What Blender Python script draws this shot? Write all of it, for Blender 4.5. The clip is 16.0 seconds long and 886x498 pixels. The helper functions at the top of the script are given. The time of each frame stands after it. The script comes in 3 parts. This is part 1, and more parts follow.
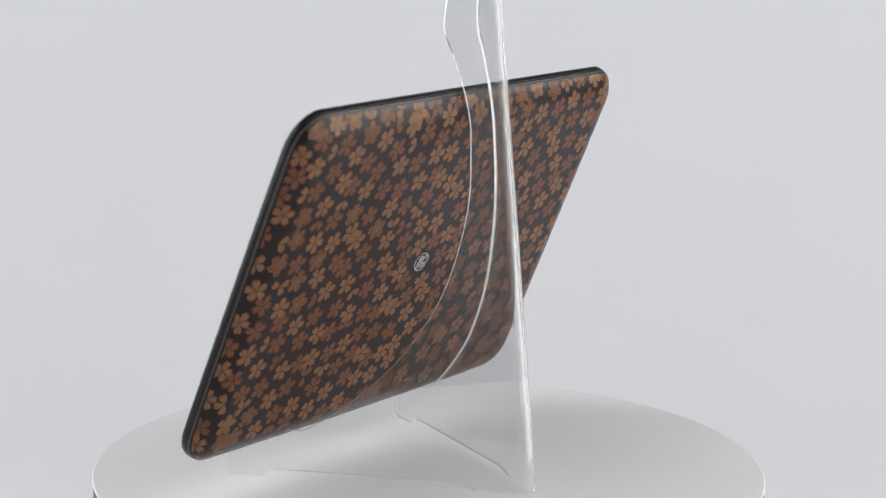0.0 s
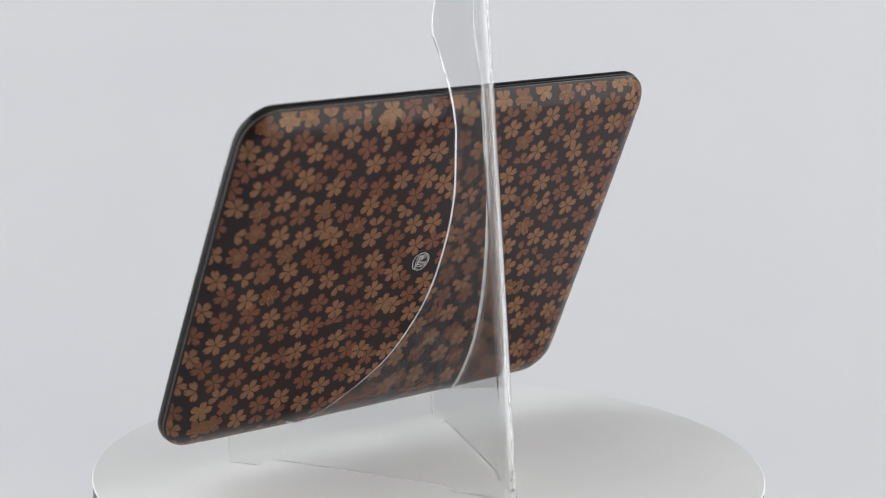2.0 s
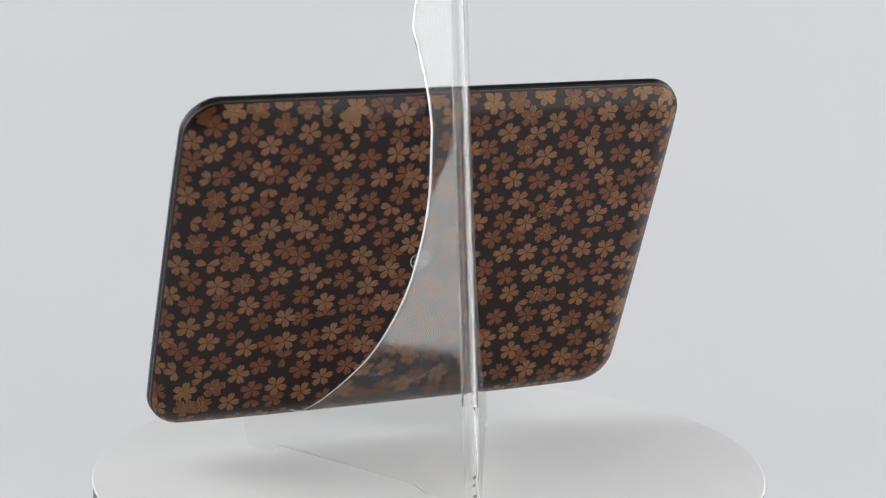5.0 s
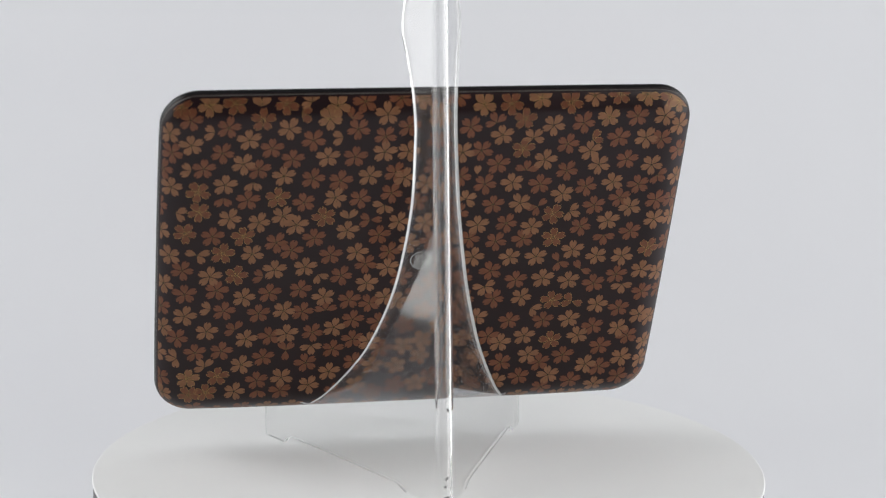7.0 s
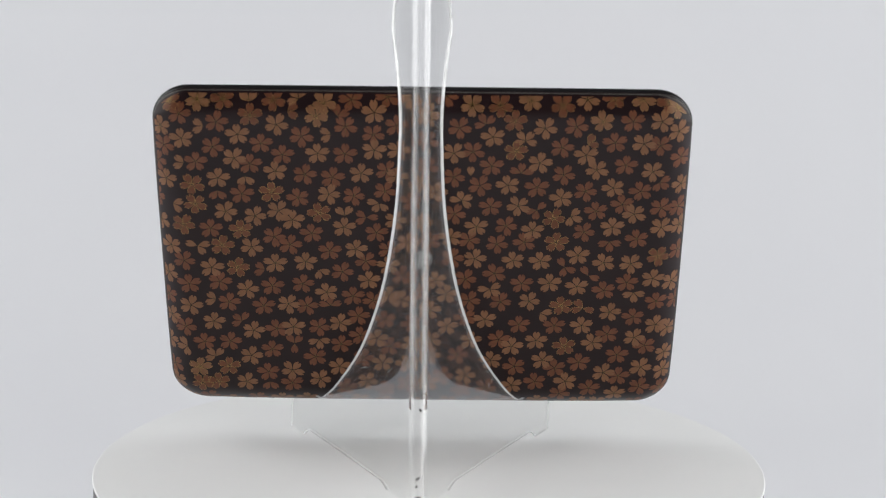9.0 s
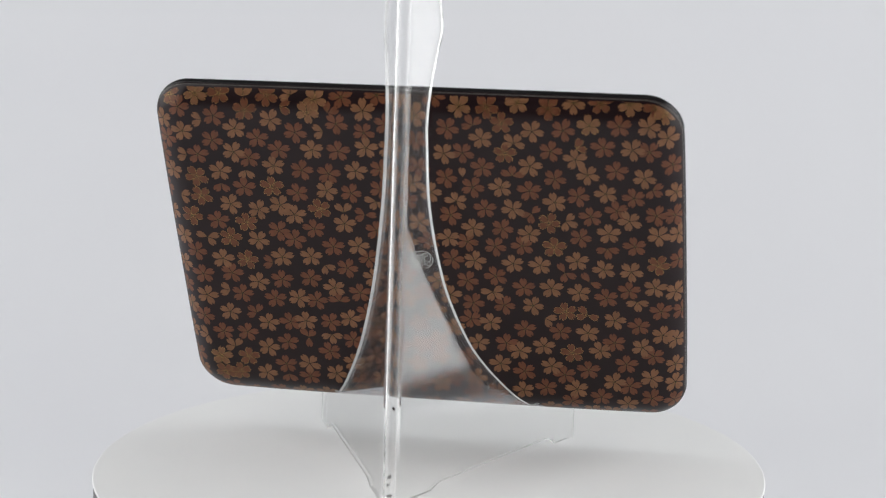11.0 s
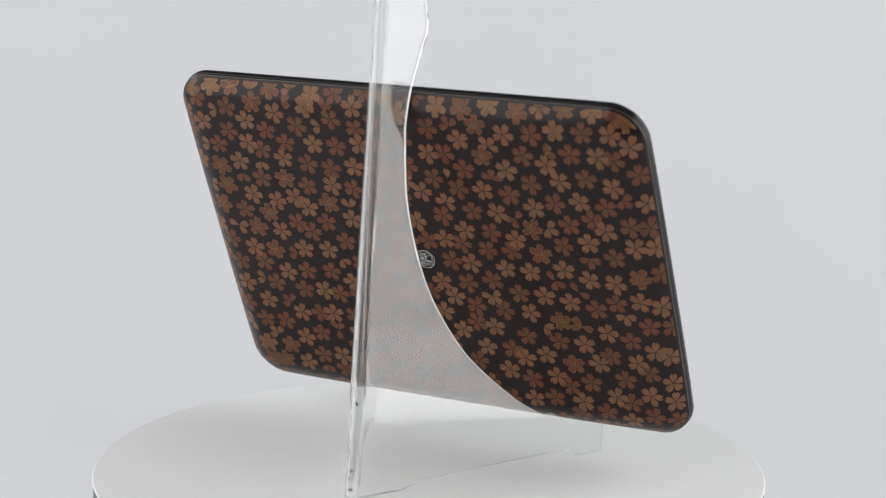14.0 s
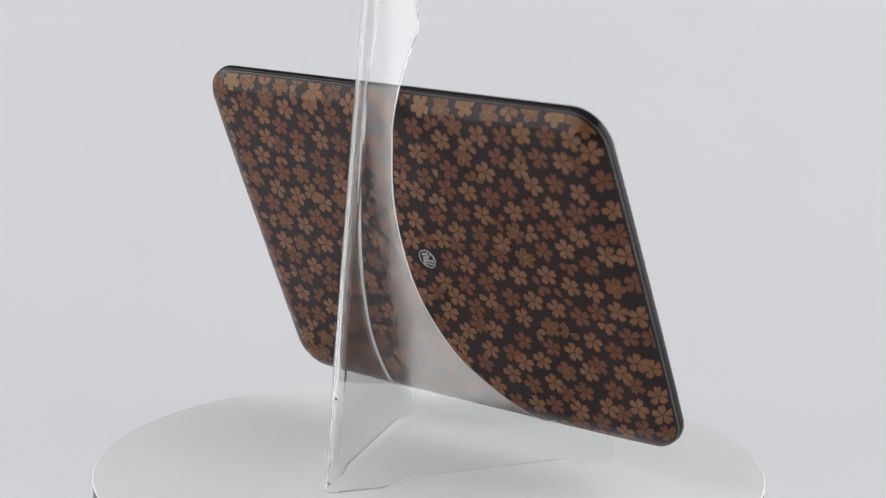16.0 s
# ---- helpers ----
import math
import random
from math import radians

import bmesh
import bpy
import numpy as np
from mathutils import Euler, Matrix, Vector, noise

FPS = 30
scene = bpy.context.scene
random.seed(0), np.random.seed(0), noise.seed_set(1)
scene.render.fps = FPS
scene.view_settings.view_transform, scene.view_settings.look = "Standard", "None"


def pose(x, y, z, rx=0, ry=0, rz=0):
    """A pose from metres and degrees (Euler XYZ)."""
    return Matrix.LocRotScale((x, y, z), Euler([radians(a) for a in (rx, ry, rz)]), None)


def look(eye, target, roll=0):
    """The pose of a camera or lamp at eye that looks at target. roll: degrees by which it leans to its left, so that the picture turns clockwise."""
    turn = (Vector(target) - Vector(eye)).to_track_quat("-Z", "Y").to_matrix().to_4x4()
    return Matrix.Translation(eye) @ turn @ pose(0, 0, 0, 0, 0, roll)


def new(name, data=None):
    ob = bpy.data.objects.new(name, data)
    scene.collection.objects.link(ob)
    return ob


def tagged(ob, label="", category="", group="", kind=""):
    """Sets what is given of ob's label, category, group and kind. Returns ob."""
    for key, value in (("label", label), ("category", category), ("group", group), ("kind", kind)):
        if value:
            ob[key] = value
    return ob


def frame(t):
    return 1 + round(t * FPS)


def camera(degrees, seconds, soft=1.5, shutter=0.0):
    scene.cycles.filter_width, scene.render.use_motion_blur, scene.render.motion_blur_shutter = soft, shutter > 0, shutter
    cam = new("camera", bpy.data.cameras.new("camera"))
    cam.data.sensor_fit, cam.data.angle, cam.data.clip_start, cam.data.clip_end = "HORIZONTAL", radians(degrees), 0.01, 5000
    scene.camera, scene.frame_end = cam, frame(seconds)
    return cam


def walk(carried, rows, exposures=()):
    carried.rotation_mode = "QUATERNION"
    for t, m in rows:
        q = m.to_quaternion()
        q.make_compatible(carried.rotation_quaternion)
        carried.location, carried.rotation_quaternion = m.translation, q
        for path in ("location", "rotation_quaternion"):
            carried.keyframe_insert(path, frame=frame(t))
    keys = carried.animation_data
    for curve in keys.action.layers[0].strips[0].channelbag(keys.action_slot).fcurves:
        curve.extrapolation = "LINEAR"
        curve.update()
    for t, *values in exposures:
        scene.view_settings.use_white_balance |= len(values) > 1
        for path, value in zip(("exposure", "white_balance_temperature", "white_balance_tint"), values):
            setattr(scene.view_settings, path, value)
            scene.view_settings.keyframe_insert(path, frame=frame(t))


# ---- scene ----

from math import sin, cos, pi, sqrt

# camera on a tripod, still
EYE = (0.0, -1.2173, 0.3748)
AIM = (EYE[0] + 0.00553, EYE[1] + 0.98071, EYE[2] - 0.19536)
cam = camera(23.75, 16.0, soft=1.15)
cam.data.dof.use_dof, cam.data.dof.focus_distance, cam.data.dof.aperture_fstop = True, 1.28, 8.5
walk(cam, [(0.0, look(EYE, AIM, 0.642)), (16.0, look(EYE, AIM, 0.642))], exposures=[(0.0, 0.0), (16.0, 0.0)])

# ---- light: a white studio with softboxes either side and one overhead ----
world = bpy.data.worlds.new("world")
scene.world = world
world.use_nodes = True
world.node_tree.nodes["Background"].inputs["Color"].default_value = (0.93, 0.96, 1.0, 1)
world.node_tree.nodes["Background"].inputs["Strength"].default_value = 0.10


def softbox(name, eye, target, width, height, power, tint):
    lamp = bpy.data.lights.new(name, "AREA")
    lamp.shape, lamp.size, lamp.size_y = "RECTANGLE", width, height
    lamp.energy, lamp.color = power, tint
    ob = new(name, lamp)
    ob.matrix_world = look(eye, target)
    return ob


softbox("softbox_left", (-1.09, -0.20, 0.60), (0, 0, 0.20), 1.5, 1.6, 15.6, (1.0, 0.992, 0.985))
softbox("softbox_right", (1.09, -0.30, 0.46), (0, 0, 0.20), 1.66, 1.40, 17.6, (1.0, 0.992, 0.985))
# two unseen fill lamps added to bring the backdrop up to brightness
softbox("backdrop_fill_left", (-1.75, 0.75, 1.0), (0.2, 1.7, 0.5), 0.8, 1.2, 8.1, (0.93, 0.96, 1.0))
softbox("backdrop_fill_right", (1.75, 0.75, 1.0), (-0.2, 1.7, 0.5), 0.8, 1.2, 8.1, (0.93, 0.96, 1.0))
softbox("softbox_overhead", (0.0, -0.25, 2.3), (0, -0.249, 0.0), 2.6, 1.6, 3.5, (0.95, 0.97, 1.0))


# ---- materials ----
def material(name):
    m = bpy.data.materials.new(name)
    m.use_nodes = True
    return m, m.node_tree, m.node_tree.nodes["Principled BSDF"]


def noise_node(tree, scale, detail=4.0, rough=0.55):
    co = tree.nodes.new("ShaderNodeTexCoord")
    n = tree.nodes.new("ShaderNodeTexNoise")
    n.inputs["Scale"].default_value, n.inputs["Detail"].default_value, n.inputs["Roughness"].default_value = scale, detail, rough
    tree.links.new(co.outputs["Object"], n.inputs["Vector"])
    return n


def ramp(tree, source, lo, hi, a=0.35, b=0.65):
    r = tree.nodes.new("ShaderNodeValToRGB")
    r.color_ramp.elements[0].position, r.color_ramp.elements[1].position = a, b
    r.color_ramp.elements[0].color, r.color_ramp.elements[1].color = (*lo, 1), (*hi, 1)
    tree.links.new(source, r.inputs["Fac"])
    return r.outputs["Color"]


def bump(tree, shader, source, strength, distance):
    b = tree.nodes.new("ShaderNodeBump")
    b.inputs["Strength"].default_value, b.inputs["Distance"].default_value = strength, distance
    tree.links.new(source, b.inputs["Height"])
    tree.links.new(b.outputs["Normal"], shader.inputs["Normal"])


def painted(name, lo, hi, rough, scale, relief=0.0, rough_spread=0.06, shine=0.5, coat=0.0):
    """Paint or paper in two near tones, with uneven gloss and fine relief."""
    m, t, p = material(name)
    n = noise_node(t, scale)
    t.links.new(ramp(t, n.outputs["Fac"], lo, hi), p.inputs["Base Color"])
    fine = noise_node(t, scale * 14)
    r = t.nodes.new("ShaderNodeMapRange")
    r.inputs["To Min"].default_value, r.inputs["To Max"].default_value = rough - rough_spread, rough + rough_spread
    t.links.new(fine.outputs["Fac"], r.inputs["Value"])
    t.links.new(r.outputs["Result"], p.inputs["Roughness"])
    p.inputs["Specular IOR Level"].default_value = shine
    p.inputs["Coat Weight"].default_value, p.inputs["Coat Roughness"].default_value = coat, 0.2
    if relief:
        bump(t, p, fine.outputs["Fac"], 0.25, relief)
    return m


PAPER = painted("backdrop_paper", (0.80, 0.805, 0.83), (0.82, 0.825, 0.845), 0.85, 1.5, 0.0006)
ROOM = painted("room_paint", (0.24, 0.24, 0.245), (0.28, 0.28, 0.28), 0.8, 2.0, 0.001)
PLATE = painted("platter_white", (0.80, 0.805, 0.802), (0.82, 0.825, 0.82), 0.80, 9.0, 0.0001, shine=0.1)
DRUM = painted("drum_grey", (0.085, 0.088, 0.09), (0.105, 0.108, 0.11), 0.5, 20.0, 0.0001)
LACQUER = painted("dark_lacquer", (0.0105, 0.0042, 0.0048), (0.0140, 0.0058, 0.0064), 0.36, 30.0, 0.00004, shine=0.10, coat=0.37)
RIM = painted("black_lacquer", (0.005, 0.005, 0.0053), (0.009, 0.008, 0.0083), 0.24, 40.0, shine=0.3)
TAN = painted("tan_petal", (0.166, 0.076, 0.036), (0.208, 0.097, 0.047), 0.42, 160.0, 0.00003, shine=0.10, coat=0.37)
BROWN = painted("brown_petal", (0.114, 0.040, 0.0185), (0.146, 0.052, 0.025), 0.42, 160.0, 0.00003, shine=0.10, coat=0.37)
# paler than the lacquer, so the rim's highlight line is in the colour
BEAD = painted("paled_glossy_bead", (0.060, 0.055, 0.049), (0.085, 0.078, 0.070), 0.26, 60.0, shine=0.45)
OLIVE = painted("olive_line", (0.074, 0.050, 0.012), (0.105, 0.072, 0.018), 0.42, 200.0, shine=0.2)
SILVER = painted("silver_ink", (0.62, 0.62, 0.61), (0.74, 0.74, 0.72), 0.35, 300.0)
SPECK = painted("dark_speck", (0.015, 0.014, 0.013), (0.03, 0.028, 0.026), 0.7, 200.0)
# grey of the spine's chips and of painted dark refraction on the wing edges
CHIP_AND_REFRACTION = painted("chip_and_refraction_grey", (0.20, 0.20, 0.20), (0.30, 0.30, 0.30), 0.5, 300.0)
SCUFF = painted("pale_scuff", (0.55, 0.55, 0.55), (0.7, 0.7, 0.7), 0.5, 400.0)
GOLD, _t, _p = material("gold_line")
_p.inputs["Base Color"].default_value = (0.46, 0.29, 0.10, 1)
_p.inputs["Metallic"].default_value, _p.inputs["Roughness"].default_value = 0.9, 0.32

# clear sheet: straight-through light, a mirror gloss that grows towards grazing, and a thin veil of dust and scuffs
ACRYLIC, _t, _p = material("clear_acrylic")
_t.nodes.remove(_p)
_clear, _gloss, _dust = _t.nodes.new("ShaderNodeBsdfTransparent"), _t.nodes.new("ShaderNodeBsdfGlossy"), _t.nodes.new("ShaderNodeBsdfDiffuse")
_clear.inputs["Color"].default_value = (0.985, 0.988, 0.987, 1)
_gloss.inputs["Roughness"].default_value = 0.02
_dust.inputs["Color"].default_value = (0.85, 0.85, 0.85, 1)
_face, _pow, _f = _t.nodes.new("ShaderNodeLayerWeight"), _t.nodes.new("ShaderNodeMath"), _t.nodes.new("ShaderNodeMapRange")
_face.inputs["Blend"].default_value = 0.5
_pow.operation, _pow.inputs[1].default_value = "POWER", 5.0
_f.inputs["To Min"].default_value, _f.inputs["To Max"].default_value = 0.004, 0.95
_t.links.new(_face.outputs["Facing"], _pow.inputs[0])
_t.links.new(_pow.outputs["Value"], _f.inputs["Value"])
_n = noise_node(_t, 60.0, 6.0, 0.7)
_v = _t.nodes.new("ShaderNodeMapRange")
_v.inputs["From Min"].default_value, _v.inputs["From Max"].default_value = 0.3, 0.8
_v.inputs["To Min"].default_value, _v.inputs["To Max"].default_value = 0.006, 0.022
_t.links.new(_n.outputs["Fac"], _v.inputs["Value"])
_m1, _m2 = _t.nodes.new("ShaderNodeMixShader"), _t.nodes.new("ShaderNodeMixShader")
_t.links.new(_v.outputs["Result"], _m1.inputs["Fac"])
_t.links.new(_clear.outputs["BSDF"], _m1.inputs[1])
_t.links.new(_dust.outputs["BSDF"], _m1.inputs[2])
_soft, _m3 = _t.nodes.new("ShaderNodeBsdfGlossy"), _t.nodes.new("ShaderNodeMixShader")
_soft.inputs["Roughness"].default_value, _m3.inputs["Fac"].default_value = 0.05, 0.076
_t.links.new(_m1.outputs["Shader"], _m3.inputs[1])
_t.links.new(_soft.outputs["BSDF"], _m3.inputs[2])
_t.links.new(_f.outputs["Result"], _m2.inputs["Fac"])
_t.links.new(_m3.outputs["Shader"], _m2.inputs[1])
_t.links.new(_gloss.outputs["BSDF"], _m2.inputs[2])
_t.links.new(_m2.outputs["Shader"], _t.nodes["Material Output"].inputs["Surface"])

# white and part metal, standing in for light gathered inside the clear edge
EDGE, _t, _p = material("painted_bright_edge")
_p.inputs["Base Color"].default_value = (0.96, 0.97, 0.97, 1)
_p.inputs["Roughness"].default_value, _p.inputs["Metallic"].default_value = 0.18, 0.35
_clear, _m1 = _t.nodes.new("ShaderNodeBsdfTransparent"), _t.nodes.new("ShaderNodeMixShader")
_n = noise_node(_t, 220.0, 3.0)
_v = _t.nodes.new("ShaderNodeMapRange")
_v.inputs["From Min"].default_value, _v.inputs["From Max"].default_value = 0.3, 0.7
_v.inputs["To Min"].default_value, _v.inputs["To Max"].default_value = 0.8, 1.0
_t.links.new(_n.outputs["Fac"], _v.inputs["Value"])
_t.links.new(_v.outputs["Result"], _m1.inputs["Fac"])
_t.links.new(_clear.outputs["BSDF"], _m1.inputs[1])
_t.links.new(_p.outputs["BSDF"], _m1.inputs[2])
_t.links.new(_m1.outputs["Shader"], _t.nodes["Material Output"].inputs["Surface"])

# uneven grey that stands in for the dark line refracted at the arch
PAINTED_DARK = painted("painted_dark_arch_edge", (0.14, 0.14, 0.14), (0.45, 0.45, 0.45), 0.35, 55.0)

# pale streaks mixed into the fold imitate softbox light refracted there
FOLD, _t, _p = material("fold_with_painted_streaks")
_p.inputs["Base Color"].default_value = (0.97, 0.975, 0.975, 1)
_p.inputs["IOR"].default_value, _p.inputs["Roughness"].default_value = 1.49, 0.04
_co, _map, _n = _t.nodes.new("ShaderNodeTexCoord"), _t.nodes.new("ShaderNodeMapping"), _t.nodes.new("ShaderNodeTexNoise")
_map.vector_type = "TEXTURE"
_map.inputs["Scale"].default_value = (0.0022, 0.0022, 0.35)
_map.inputs["Rotation"].default_value = (-0.105, 0, 0)
_n.inputs["Scale"].default_value, _n.inputs["Detail"].default_value = 1.0, 3.0
_t.links.new(_co.outputs["Object"], _map.inputs["Vector"])
_t.links.new(_map.outputs["Vector"], _n.inputs["Vector"])
_r = _t.nodes.new("ShaderNodeMapRange")
_r.inputs["From Min"].default_value, _r.inputs["From Max"].default_value = 0.40, 0.62
_r.inputs["To Min"].default_value, _r.inputs["To Max"].default_value = 0.99, 0.86
_t.links.new(_n.outputs["Fac"], _r.inputs["Value"])
_t.links.new(_r.outputs["Result"], _p.inputs["Transmission Weight"])


# ---- helpers for building ----
def mesh_of(name, bm, *materials):
    me = bpy.data.meshes.new(name)
    bm.to_mesh(me)
    bm.free()
    for m in materials:
        me.materials.append(m)
    return me


def part(name, bm, mat, parent, label=""):
    mats = mat if isinstance(mat, tuple) else (mat,)
    ob = new(name, mesh_of(name, bm, *mats))
    ob.parent = parent
    return tagged(ob, label)


def lathe(profile, steps, smooth=True):
    bm = bmesh.new()
    rings = []
    for r, z in profile:
        if r < 1e-6:
            rings.append([bm.verts.new((0, 0, z))])
        else:
            rings.append([bm.verts.new((r * cos(2 * pi * k / steps), r * sin(2 * pi * k / steps), z)) for k in range(steps)])
    for a, b in zip(rings, rings[1:]):
        for k in range(steps):
            j = (k + 1) % steps
            f = [a[k % len(a)], a[j % len(a)], b[j % len(b)], b[k % len(b)]]
            f = [v for i, v in enumerate(f) if v not in f[:i]]
            bm.faces.new(f).smooth = smooth
    bmesh.ops.recalc_face_normals(bm, faces=bm.faces)
    return bm


# ---- the room: a paper sweep, walls and ceiling ----
FLOOR = -0.26


def backdrop_sweep():
    bm = bmesh.new()
    line = [(-1.70, FLOOR), (-0.50, FLOOR), (0.85, FLOOR)]
    for k in range(1, 25):
        a = pi / 2 * k / 24
        line.append((0.85 + 0.80 * sin(a), FLOOR + 0.80 * (1 - cos(a))))
    line.append((1.65, 0.80))
    rows = [[bm.verts.new((x, y, z)) for x in (-2.05, -1.0, 0, 1.0, 2.05)] for y, z in line]
    for a, b in zip(rows, rows[1:]):
        for k in range(4):
            bm.faces.new((a[k], a[k + 1], b[k + 1], b[k])).smooth = True
    ob = new("backdrop", mesh_of("backdrop", bm, PAPER))
    return tagged(ob, "seamless pale grey paper sweep behind the turntable", "backdrop", kind="structure")


def slab(name, lo, hi, mat, label, category):
    bm = bmesh.new()
    bmesh.ops.create_cube(bm, size=1)
    for v in bm.verts:
        v.co = [(a + b) / 2 + c * (b - a) for a, b, c in zip(lo, hi, v.co)]
    return tagged(new(name, mesh_of(name, bm, mat)), label, category, kind="structure")


backdrop_sweep()
slab("floor", (-2.2, -2.2, FLOOR - 0.10), (2.2, 2.1, FLOOR - 0.02), ROOM, "plain grey studio floor under the paper", "floor")
slab("wall_north", (-2.2, 2.0, FLOOR - 0.02), (2.2, 2.1, 2.6), ROOM, "plain grey studio wall", "wall")
slab("wall_south", (-2.2, -2.2, FLOOR - 0.02), (2.2, -2.1, 2.6), ROOM, "plain grey studio wall", "wall")
slab("wall_west", (-2.2, -2.1, FLOOR - 0.02), (-2.1, 2.0, 2.6), ROOM, "plain grey studio wall", "wall")
slab("wall_east", (2.1, -2.1, FLOOR - 0.02), (2.2, 2.0, 2.6), ROOM, "plain grey studio wall", "wall")
slab("ceiling", (-2.2, -2.2, 2.6), (2.2, 2.1, 2.7), ROOM, "plain grey studio ceiling", "ceiling")


# ---- turntable ----
def turntable():
    base = new("turntable")
    tagged(base, "round white motorised turntable with a grey drum", "turntable")
    R = 0.200
    top = [(0, 0), (R - 0.0009, 0)]
    top += [(R - 0.0009 + 0.0009 * sin(a), -0.0009 + 0.0009 * cos(a)) for a in (pi / 8, pi / 4, 3 * pi / 8, pi / 2)]
    top += [(R, -0.0015), (R - 0.0004, -0.0018), (0, -0.0018)]
    part("top_plate", lathe(top, 240), PLATE, base, "smooth white platter with a thin rounded lip")
    side = [(0, -0.0020), (R - 0.0010, -0.0020), (R - 0.0004, -0.0026), (R - 0.0004, FLOOR + 0.004), (R - 0.003, FLOOR), (0, FLOOR)]
    part("drum", lathe(side, 240), DRUM, base, "grey cylindrical side")
    return base


platter = turntable()


# ---- acrylic stand: one folded clear sheet ----
APEX_Y, STAND_X, HALF, BEND, THICK, LEAN = -0.0857, -0.0064, radians(26.0), 0.0048, 0.0019, 0.1054
ROUND = 0.0004
TANGENT, ARC = BEND / math.tan(HALF), BEND * (pi / 2 - HALF)


def sheet_u(s):
    """Way along the sheet from the fold's middle, for a distance from the fold's sharp corner."""
    return s - TANGENT + ARC


def on_stand(u, z, off):
    """A point of the sheet at the way u, height z and the distance off its middle plane (outwards positive)."""
    side, a = (1 if u >= 0 else -1), abs(u)
    if a <= ARC:
        f = a / BEND
        n = Vector((sin(f), -cos(f)))
        p = Vector((0, BEND / sin(HALF))) + n * BEND
    else:
        n = Vector((cos(HALF), -sin(HALF)))
        p = Vector((sin(HALF), cos(HALF))) * (a - ARC + TANGENT)
    p = p + n * off
    return Vector((STAND_X + side * p.x, APEX_Y + p.y + z * LEAN, z))


def smooth_line(points, steps=6):
    out = []
    for i in range(len(points) - 1):
        p0, p1, p2, p3 = points[max(i - 1, 0)], points[i], points[i + 1], points[min(i + 2, len(points) - 1)]
        for k in range(steps):
            t = k / steps
            out.append(tuple(0.5 * (2 * b + (c - a) * t + (2 * a - 5 * b + 4 * c - d) * t * t + (3 * b - a - 3 * c + d) * t ** 3) for a, b, c, d in zip(p0, p1, p2, p3)))
    return out + [points[-1]]


# front edge from the top down to the ledge: distance from the corner, height (mm)
FRONT = [(17, 302), (24, 300.5), (29, 295), (33.2, 282), (35.8, 270), (36.2, 264), (34.6, 257), (32.2, 250), (27.2, 230), (25.2, 212), (25.8, 200), (28.9, 170),
         (37.3, 140), (50.7, 110), (72.1, 80), (92.8, 60), (119, 40), (136, 30.2)]
LEDGE = [(140, 29.0), (150, 28.8), (163, 30.0), (170, 33), (174, 38), (178, 40.5), (183, 39), (185.6, 35)]
FOOT = [(185.6, 0.3), (185.2, 0), (167, 0), (165, 0.6), (161, 3.6), (158, 4.7), (154, 5.0), (110, 4.6), (50, 3.6), (46, 3.2), (42, 1.6), (38.5, 0)]


def acrylic_stand():
    half = smooth_line(FRONT, 5) + smooth_line(LEDGE, 4) + smooth_line(FOOT[:2], 1) + FOOT[2:]
    half = [(sheet_u(s / 1000 * 0.9922 + 0.0013), z / 1000) for s, z in half]
    outline = half + [(-u, z) for u, z in reversed(half)]
    flat = bmesh.new()
    flat.faces.new([flat.verts.new((u, z, 0)) for u, z in outline])
    bmesh.ops.triangulate(flat, faces=flat.faces)
    cuts = [ARC * k / 10 for k in range(-10, 11)]
    for u in cuts:
        bmesh.ops.bisect_plane(flat, geom=flat.verts[:] + flat.edges[:] + flat.faces[:], plane_co=(u, 0, 0), plane_no=(1, 0, 0))
    flat.verts.ensure_lookup_table()
    bm = bmesh.new()
    outer = [bm.verts.new(on_stand(v.co.x, v.co.y, THICK / 2)) for v in flat.verts]
    inner = [bm.verts.new(on_stand(v.co.x, v.co.y, -THICK / 2)) for v in flat.verts]
    flat.verts.index_update()
    for f in flat.faces:
        ids = [v.index for v in f.verts]
        bm.faces.new([outer[i] for i in ids]).smooth = True
        bm.faces.new([inner[i] for i in reversed(ids)]).smooth = True
    border = [e for e in flat.edges if len(e.link_faces) == 1]
    outward = {}
    for e in border:
        mid, inside = (e.verts[0].co + e.verts[1].co) / 2, e.link_faces[0].calc_center_median()
        way = e.verts[1].co - e.verts[0].co
        n = Vector((way.y, -way.x, 0)).normalized()
        n = n if n.dot(mid - inside) > 0 else -n
        for v in e.verts:
            outward[v.index] = outward.get(v.index, Vector((0, 0, 0))) + n
    strip = {}
    for i, n in outward.items():
        n, c = n.normalized(), flat.verts[i].co
        strip[i] = [outer[i]] + [bm.verts.new(on_stand(c.x + n.x * ROUND * sin(f), c.y + max(n.y, -0.0 if c.y < 0.0001 else -1) * ROUND * sin(f), THICK / 2 * cos(f))) for f in (pi / 4, pi / 2, 3 * pi / 4)] + [inner[i]]
    for e in border:
        a, b = strip[e.verts[0].index], strip[e.verts[1].index]
        for k in range(4):
            f = bm.faces.new((a[k], b[k], b[k + 1], a[k + 1]))
            f.smooth, f.material_index = True, 1
            # dark refraction line painted grey under each side's arch; toe uprights stay clear
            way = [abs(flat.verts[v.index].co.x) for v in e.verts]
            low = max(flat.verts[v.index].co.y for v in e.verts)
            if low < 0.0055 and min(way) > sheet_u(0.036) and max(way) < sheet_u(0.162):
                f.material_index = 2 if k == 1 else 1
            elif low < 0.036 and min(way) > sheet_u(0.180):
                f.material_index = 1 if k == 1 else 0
    flat.free()
    bmesh.ops.recalc_face_normals(bm, faces=bm.faces)
    return bm


